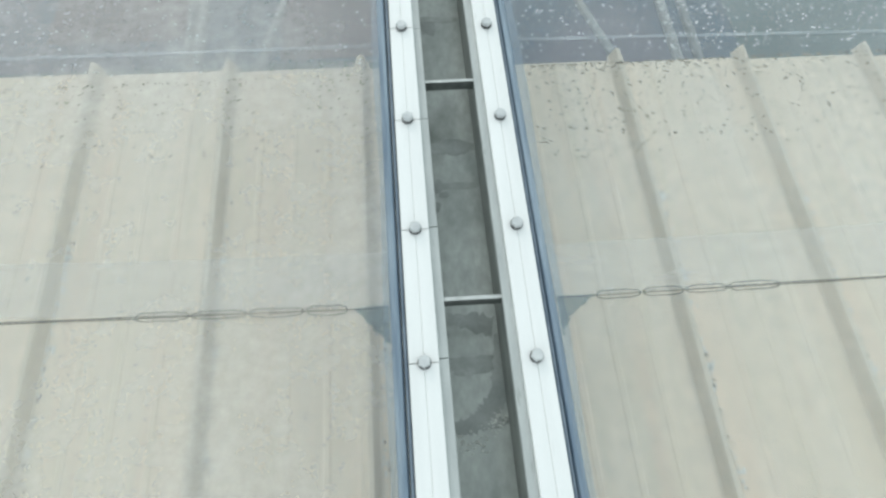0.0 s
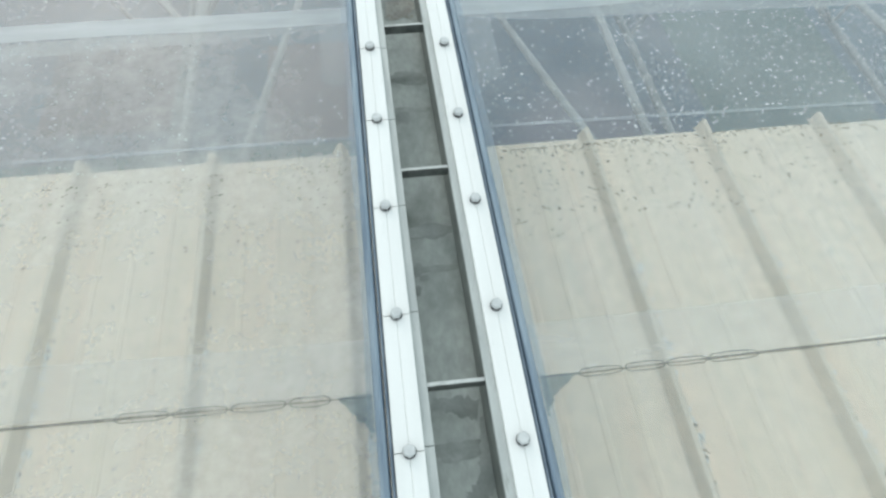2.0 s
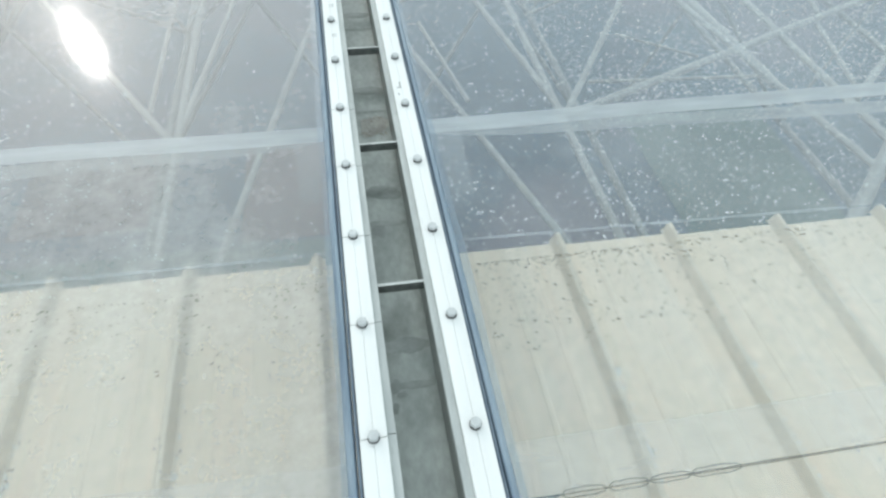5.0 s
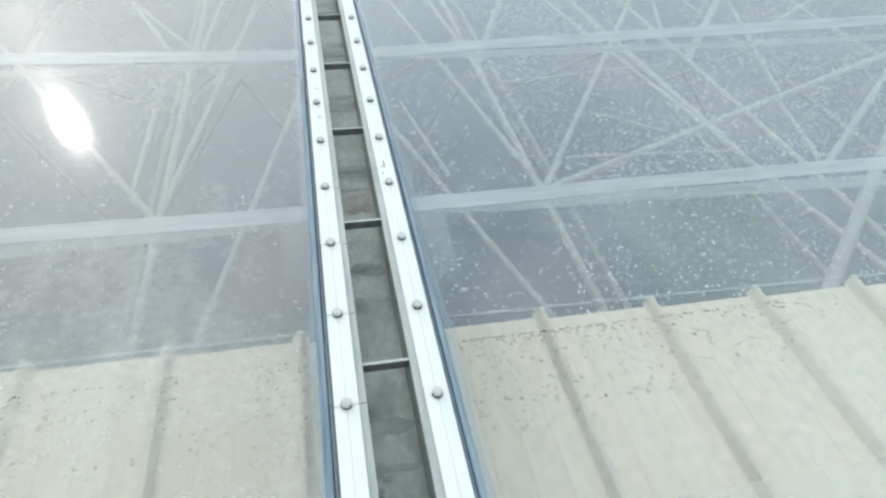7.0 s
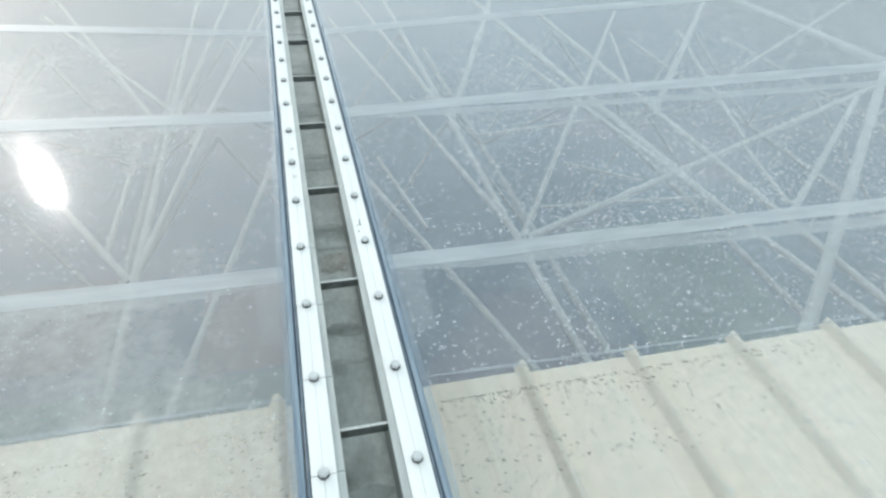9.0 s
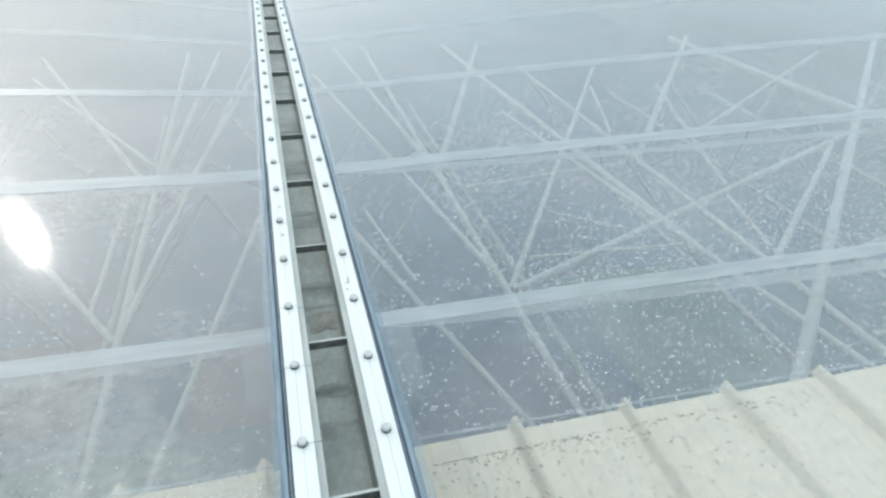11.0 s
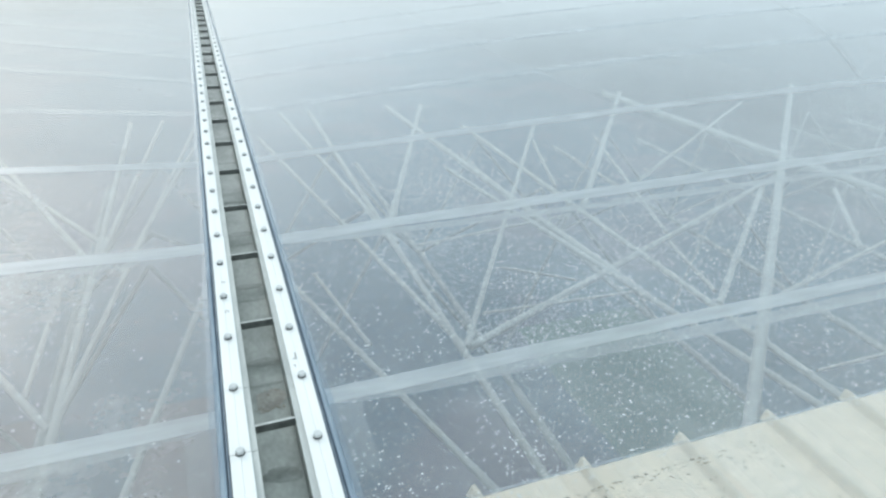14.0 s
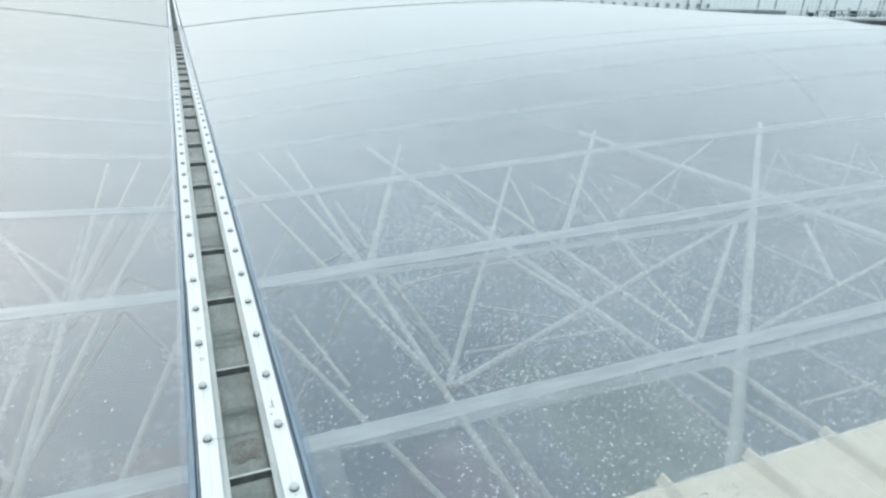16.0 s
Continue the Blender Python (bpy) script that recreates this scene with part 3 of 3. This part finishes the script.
TUBES = [
    (1.62, 0.9, 1.62, 16.0, 0.032), (4.15, 0.9, 4.02, 9.0, 0.034), (8.7, 3.2, 7.6, 13.5, 0.055), (-1.33, 0.9, -1.33, 16.0, 0.034),
    (1.47, 0.9, 0.2, 5.3, 0.026), (1.65, 3.0, 0.62, 9.0, 0.028), (1.66, 3.0, 5.4, 8.9, 0.030), (1.70, 3.0, 7.7, 5.5, 0.036),
    (4.2, 2.9, 6.9, 5.1, 0.036), (2.6, 0.95, 12.9, 10.2, 0.055), (1.64, 5.3, 5.0, 13.5, 0.040), (4.07, 5.15, 9.5, 12.0, 0.045),
    (-1.16, 0.9, -0.15, 5.3, 0.026), (-1.33, 3.1, -0.2, 10.9, 0.026), (-1.35, 5.0, -0.7, 12.0, 0.030), (-1.33, 5.3, -4.6, 13.0, 0.034),
    (4.0, 0.9, 3.0, 7.0, 0.030), (3.62, 3.2, 2.9, 13.0, 0.045), (1.66, 5.0, 1.0, 11.5, 0.030),
    (-1.36, 3.0, -4.55, 8.2, 0.030), (-1.58, 3.4, -1.57, 5.3, 0.022), (-1.33, 5.9, -3.4, 9.4, 0.030), (-1.10, 5.1, -0.30, 9.2, 0.026),
    (1.82, 4.88, 3.87, 5.09, 0.016), (2.00, 3.43, 3.51, 3.31, 0.016), (4.24, 1.84, 5.10, 1.81, 0.016), (2.51, 4.17, 3.12, 3.67, 0.014),
    (7.96, 4.83, 6.59, 3.34, 0.030), (4.79, 2.82, 7.85, 3.58, 0.024), (4.60, 4.13, 4.30, 3.08, 0.024), (5.48, 5.91, 10.43, 9.18, 0.024),
    (4.84, 7.89, 4.17, 5.98, 0.024), (6.00, 7.89, 4.70, 4.31, 0.022), (0.69, 4.58, 0.91, 3.25, 0.020),
]
for x0, y0, x1, y1, r in TUBES:
    if y1 > 10.5:
        x1, y1 = x0 + (x1 - x0) * (10.5 - y0) / (y1 - y0), 10.5
    part("tube", tube(bmesh.new(), (x0, y0, ZT), (x1, y1, ZT + 0.02), r, 14), M_TUBE, bracing, smooth=False)
# deeper layer of the frame: lower chords along the roof and slanting webs
lower = tagged(new("lower_lattice"), "pale steel lattice of the lower roof frame", "steel frame")
ZL = -3.3
for k in range(-5, 8):
    x = 0.35 + 2.45 * k
    part("chord", tube(bmesh.new(), (x, 2.0, ZL), (x, 12.0, ZL), 0.045), M_LATTICE, lower)
for k in range(-4, 7):
    for j in range(2):
        x, y = 0.35 + 2.45 * k, 4.6 + 3.0 * j
        for dx, dy in ((1.25, 0.75), (-1.2, 0.75), (1.25, -1.5), (-1.2, -1.5)):
            if y + dy > 3.2:
                part("web", tube(bmesh.new(), (x, y, ZL), (x + dx, y + dy, ZT - 0.05), 0.025, 8), M_LATTICE, lower)

# ---- hall below, ground and what stands beyond ----
def slab(name, x0, x1, y0, y1, z0, z1, mat, label, category):
    return tagged(part(name, box(bmesh.new(), x0, x1, y0, y1, z0, z1), mat, None), label, category, kind="structure")


slab("ground", -1500, 1500, -1500, 1500, -9.4, -9.2, M_GROUND, "wet dark asphalt ground round the hall", "ground")
slab("floor", -26, 26, -7, 92, -9.19, -9.0, M_FLOOR, "dull blue-grey and red hall floor far below", "floor")
# unseen walls, added to shut out side light and darken the hall
for nm, b in (("added_wall_west", (-26.4, -26, -7, 92)), ("added_wall_east", (26, 26.4, -7, 92)), ("added_wall_south", (-26, 26, -7.4, -7)), ("added_wall_north", (-26, 26, 92, 92.4))):
    slab(nm, *b, -9.2, -0.6, M_HALL, "unseen grey wall added to keep side light out of the hall", "wall")

M_RED = surface("dull_red_floor", (0.115, 0.095, 0.11), (0.185, 0.125, 0.14), 0.5, 0.6, fine=6.0, fine_amt=0.3)
M_TEAL = surface("dull_green_floor", (0.06, 0.12, 0.12), (0.10, 0.165, 0.16), 0.5, 0.6, fine=6.0, fine_amt=0.3)
for x0, x1, y0, y1, mat, lab in ((-2.6, -0.3, 8.9, 12.2, M_RED, "dull red painted area on the hall floor"), (-7.6, -4.6, 9.6, 12.6, M_RED, "dull red painted area on the hall floor"),
                                 (-9.0, 1.2, 6.9, 8.8, M_TEAL, "dull green painted strip on the hall floor"),
                                 (7.5, 11.5, 7.0, 12.5, M_TEAL, "dull green painted strip on the hall floor")):
    tagged(part("floor_paint", box(bmesh.new(), x0, x1, y0, y1, -8.999, -8.99), mat, None), lab, "floor", kind="structure")

# pale slab added only to bounce light up onto the building's wall
slab("bounce_slab", 27, 300, 93, 119, -5.4, -5.0, M_BOUNCE, "pale slab added to bounce light onto the white building", "roof")
far = tagged(new("far_building"), "long white clad building beyond the roof", "building")
part("wall", box(bmesh.new(), 77.5, 300, 120, 121, -9.2, -0.2), M_FARWALL, far)
for k in range(139):
    part("cladding_rib", box(bmesh.new(), 77.9 + 1.6 * k, 78.12 + 1.6 * k, 119.9, 120.0, -5.0, -0.2), M_FARWALL, far)
for x in (86.1, 109.8, 113.6, 152.3, 176.0):
    part("downpipe", tube(bmesh.new(), (x, 119.7, -5.0), (x, 119.7, -0.3), 0.14, 8), M_STEELG, far)
for k in range(13):
    part("vent", box(bmesh.new(), 80.2 + 2.95 * k, 80.9 + 2.95 * k, 119.6, 119.88, -3.75, -2.85, 0.05), M_STEELG, far)
walkway = tagged(new("roof_walkway"), "grey steel walkway with railing and pipes beyond the cushions", "walkway")
part("deck", box(bmesh.new(), 38.5, 80, 31.2, 33.2, -0.78, -0.60), M_STEELG, walkway)
part("kick_plate", box(bmesh.new(), 38.5, 80, 31.02, 31.1, -1.05, -0.62), M_DARK, walkway)
for x0, z, r, m in ((38.0, -0.48, 0.085, M_FARWALL), (38.6, 0.32, 0.03, M_FARWALL), (40.0, 0.02, 0.03, M_STEELG), (41.0, -0.22, 0.04, M_STEELG), (31.5, 0.03, 0.035, M_FARWALL)):
    part("rail_pipe", tube(bmesh.new(), (x0, 31.0, z), (80, 31.0, z + 0.15), r), m, walkway)
part("cable_tray", box(bmesh.new(), 30.8, 37.6, 31.3, 31.9, -0.30, -0.06), M_STEELG, walkway, "flat grey cable tray")
for x, top in ((35.1, 0.75), (36.6, 0.75), (39.1, 0.75), (42.2, 0.75), (44.6, 0.75), (46.6, 0.75), (49.3, 0.75), (52.0, 0.75)):
    part("post", tube(bmesh.new(), (x, 31.4, -0.7), (x, 31.4, top), 0.045), M_STEELG, walkway)
rng_pipe = random.Random(12)
for k in range(34):
    x, s = 39.3 + 0.42 * k + rng_pipe.uniform(-0.15, 0.15), rng_pipe.uniform(-0.5, 0.5)
    part("branch_pipe", tube(bmesh.new(), (x, 31.15, -0.5), (x + s, 31.25, rng_pipe.uniform(-0.1, 0.3)), rng_pipe.uniform(0.018, 0.04), 8), M_DARK if k % 3 == 0 else M_STEELG, walkway)
for k in range(7):
    part("valve_box", box(bmesh.new(), 40.2 + 2.1 * k, 40.5 + 2.1 * k, 31.5, 31.8, -0.5, -0.15 + 0.1 * (k % 3), 0.03), M_DARK, walkway)

# ---- marks on the bars ----
for sx, y, w, h in ((0.103, 1.005, 0.016, 0.0035), (0.108, 1.025, 0.0035, 0.03), (0.098, 0.965, 0.0035, 0.012)):
    bm = bmesh.new()
    box(bm, sx - w / 2, sx + w / 2, y - h / 2, y + h / 2, 0.0002, 0.0007)
    tagged(part("pencil_mark", bm, M_PENCIL, None), "faint pencil stroke on the white bar", "mark", "pencil marks")
for y in (1.38, 1.62):
    bm = bmesh.new()
    for q in range(3):
        box(bm, -0.112 + 0.006 * q, -0.1105 + 0.006 * q, y, y + 0.022, 0.0002, 0.0006)
    tagged(part("pencil_mark", bm, M_PENCIL, None), "faint pencil strokes on the white bar", "mark", "pencil marks")

# ---- rain on the films ----
def drops(name, seed, count, where, label, mat):
    rng = random.Random(seed)
    v, f = [], []
    made = 0
    while made < count:
        x, y, size, stretch, ang = where(rng)
        if x is None:
            continue
        made += 1
        rx, ry, h = size * stretch, size, size * 0.62
        ca, sa = math.cos(ang), math.sin(ang)
        i0 = len(v)
        jit = rng.uniform(0, 1)
        for rr, zz in ((1.0, 0.0), (0.72, 0.62)):
            for k in range(6):
                a = math.tau * (k + jit) / 6
                wob = 1 + rng.uniform(-0.25, 0.25)
                px, py = rx * rr * wob * math.cos(a), ry * rr * wob * math.sin(a)
                gx, gy = x + ca * px - sa * py, y + sa * px + ca * py
                v.append((gx, gy, top_z(gx, gy) + 0.0008 + h * zz))
        v.append((x, y, top_z(x, y) + 0.0008 + h))
        for k in range(6):
            n2 = (k + 1) % 6
            f.append((i0 + k, i0 + n2, i0 + 6 + n2, i0 + 6 + k))
            f.append((i0 + 6 + k, i0 + 6 + n2, i0 + 12))
    ob = new(name, mesh_of(name, v, f, mat, True))
    return tagged(ob, label, "raindrops", kind="stuff")


def open_drops(side):
    def where(rng):
        u = EDGE + 0.02 + 6.5 * rng.random() ** 1.15
        y = 0.2 + 4.6 * rng.random()
        d = 0.5 + 0.5 * noise.noise(Vector((side * u * 1.1, y * 1.1, 3.0))) + 0.35 * noise.noise(Vector((side * u * 4, y * 4, 8.0)))
        d *= 0.72 if y < 0.85 else min(1.0, max(0.12, (4.6 - y) / 2.4))
        if side < 0:
            d *= 0.75
        if u < 0.6:
            d *= 0.3
        if rng.random() > d:
            return None, 0, 0, 0, 0
        return side * u, y, (1.05 if y < 0.85 else 1.3) * rng.choice((0.0011, 0.0014, 0.0016, 0.0018, 0.0021, 0.0024, 0.0028)) * rng.uniform(0.8, 1.2), rng.uniform(1.0, 1.8), rng.uniform(-0.7, 0.7)
    return where


def deck_drops(side):
    def where(rng):
        u = EDGE + 0.03 + 1.6 * rng.random() ** 1.2
        y = 0.175 - (0.30 if side > 0 else 0.24) * rng.random() ** 2.4
        if (0.6 + 0.6 * noise.noise(Vector((side * u * 3, y * 5, 1.0)))) * min(1.0, max(0.0, (1.6 - u) / 0.8)) < rng.random():
            return None, 0, 0, 0, 0
        return side * u, y, rng.choice((0.0012, 0.0015, 0.0020, 0.0025)), rng.uniform(1.2, 2.8), side * -0.5 + rng.uniform(-0.4, 0.4)
    return where


drops("raindrops", 1, 60000, open_drops(1), "clear raindrops beading on the film", M_DROP)
drops("raindrops", 2, 20000, open_drops(-1), "sparse clear raindrops on the film", M_DROP)
drops("raindrops", 3, 760, deck_drops(1), "small streaky raindrops above the cream roof", M_DROP_DARK)
drops("raindrops", 4, 260, deck_drops(-1), "few small raindrops above the cream roof", M_DROP_DARK)


def beads(name, seed, count, where, mat, label):
    """Water beads lying on the deck or film, given place and size one by one."""
    rng = random.Random(seed)
    v, f = [], []
    for _ in range(count):
        x, y, z, size, stretch = where(rng)
        i0, jit = len(v), rng.uniform(0, 1)
        for rr, zz in ((1.0, 0.0), (0.75, 0.5)):
            for k in range(8):
                a = math.tau * (k + jit) / 8
                w = 1 + rng.uniform(-0.22, 0.22)
                v.append((x + size * rr * w * math.cos(a), y + size * stretch * rr * w * math.sin(a), z + size * 0.4 * zz))
        v.append((x, y, z + size * 0.4))
        for k in range(8):
            n2 = (k + 1) % 8
            f += [(i0 + k, i0 + n2, i0 + 8 + n2, i0 + 8 + k), (i0 + 8 + k, i0 + 8 + n2, i0 + 16)]
    return tagged(new(name, mesh_of(name, v, f, mat, True)), label, "water beads", kind="stuff")


def by_ribs(rng):
    k = rng.choice((-4, -3, -2, -1, 1, 2, 3, 4))
    x = 0.221 + RIB * k
    run = 0.5 + 0.5 * math.sin(k * 2.7 + 1)
    y = -1.0 + 1.15 * rng.random() ** (0.6 + run)
    y = y + 0.05 * math.sin(y * 21 + k)
    return x + rng.gauss(0.033, 0.007), y, DECK_Z + 0.0015, rng.choice((0.0015, 0.002, 0.003, 0.004, 0.005)) * rng.uniform(0.8, 1.2), rng.uniform(1.0, 2.0)


# the white share paints the sparkle of the beads
M_BEAD = tinted_water("whitish_rib_beads", 0.85, (0.90, 0.88, 0.82, 1))
beads("water_beads", 13, 450, by_ribs, M_DROP_DARK, "darkened water beads along the cream roof seams")
beads("water_beads", 11, 1500, by_ribs, M_BEAD, "whitish water beads along the cream roof seams")


def by_weld(rng):
    s = rng.choice((1, -1))
    u = 0.22 + 0.45 * rng.random() ** 1.3
    y = weld_edge(s)(u) + rng.gauss(0, 0.008)
    return s * u, y, top_z(u, y) + 0.001, rng.choice((0.004, 0.006, 0.010, 0.014)), rng.uniform(0.35, 0.6)


beads("water_beads", 12, 60, by_weld, M_WATER, "clear water beads along the film weld")

# water caught where the weld meets the rail
M_POOL = film("bluish_water_pool", 0.80, 0.06, 0.30, 26.0, 0.05, 2.6, 0.04, tint=(0.74, 0.85, 0.92), haze_col=(0.36, 0.43, 0.47))
for side in (1, -1):
    rng = random.Random(40 + side)
    n, v, reach, hang = 18, [], (0.085 if side > 0 else 0.072), (0.088 if side > 0 else 0.085)
    for i in range(n + 1):
        k = i / n
        ua = EDGE + 0.005
        ub = ua + 0.004 + reach * (1 - k) ** (1.9 if side > 0 else 1.1) + rng.uniform(-0.004, 0.004)
        y = weld_edge(side)(ub) + 0.004 - hang * k
        v += [(side * ua, y, top_z(ua, y) + 0.0045), (side * (ua + ub) / 2, y + rng.uniform(-0.002, 0.002), top_z(ua, y) + 0.0065), (side * ub, y + rng.uniform(-0.003, 0.003), top_z(ub, y) + 0.0040)]
    f = [(3 * i + q, 3 * i + q + 1, 3 * i + q + 4, 3 * i + q + 3) for i in range(n) for q in range(2)]
    tagged(new("water_pool", mesh_of("water_pool", v, f, M_POOL, True)), "shallow bluish water pool on the film beside the rail", "puddle", "pools by the rail")

# clear doubling patches on the film beside the rails
M_PATCH = film("milky_patch", 0.98, 0.02, 0.08, 6.0, 0.08, 2.6)
for side, y0, y1, w in ((1, 0.44, 0.755, 0.085), (-1, 0.47, 0.76, 0.075)):
    ring = []
    for cx, cy, a0 in ((EDGE + 0.02 + w - 0.02, y1 - 0.02, 0), (EDGE + 0.03, y1 - 0.01, 90), (EDGE + 0.03, y0 + 0.01, 180), (EDGE + 0.02 + w - 0.03, y0 + 0.03, 270)):
        for q in range(5):
            a = radians(a0 + 22.5 * q)
            r = 0.02 if a0 in (0, 270) else 0.008
            ring.append((cx + r * math.cos(a), cy + r * math.sin(a)))
    v = [(side * u, y, top_z(u, y) + 0.0035) for u, y in ring]
    f = [tuple(range(len(v)))] if side > 0 else [tuple(range(len(v)))[::-1]]
    tagged(new("film_patch", mesh_of("film_patch", v, f, M_PATCH)), "milky doubling patch on the clear film beside the rail", "patch", "film patches")

# ragged outlines of flat water lenses held along the nearest weld
for side in (1, -1):
    rng = random.Random(60 + side)
    u = 0.262
    for q in range(4):
        length, half = rng.uniform(0.075, 0.12), rng.uniform(0.009, 0.0125)
        uc = u + length / 2
        u += length + rng.uniform(0.0, 0.006)
        n, v = 40, []
        ph = rng.uniform(0, 6)
        for i in range(n):
            a = math.tau * i / n
            ex, ey = math.cos(a), math.sin(a)
            ex, ey = math.copysign(abs(ex) ** 0.6, ex), math.copysign(abs(ey) ** 0.7, ey)
            r = 1 + 0.04 * math.sin(3 * a + ph) + 0.05 * math.sin(7 * a + 2 * ph)
            for w in (0.0, 0.0036):
                ux = uc + (length / 2 - w) * ex
                yy = weld_edge(side)(ux) + (half * r - w) * ey
                v.append((side * ux, yy, top_z(ux, yy) + 0.0042))
        f = [(2 * i, 2 * ((i + 1) % n), 2 * ((i + 1) % n) + 1, 2 * i + 1) for i in range(n)]
        tagged(new("puddle_edge", mesh_of("puddle_edge", v, f, M_LENS, True)), "grimy outline of a flat water lens along the film weld", "puddle", "puddle outlines")


def on_streak(rng):
    """Pale grit washed up along the wet streak in the gutter."""
    k = rng.random()
    x = -0.045 + 0.10 * k + rng.gauss(0, 0.006)
    return min(max(x, -0.058), 0.058), -0.725 - 0.012 * math.sin(k * 5) + 0.03 * k * k + rng.gauss(0, 0.010), -G + 0.0016, rng.choice((0.0012, 0.0018, 0.0026, 0.0038)), rng.uniform(0.5, 0.9)


M_GRIT = surface("pale_grit", (0.40, 0.41, 0.38), (0.56, 0.57, 0.53), 60.0, 0.6)
beads("grit", 21, 90, on_streak, M_GRIT, "pale grit along the wet streak on the gutter floor")
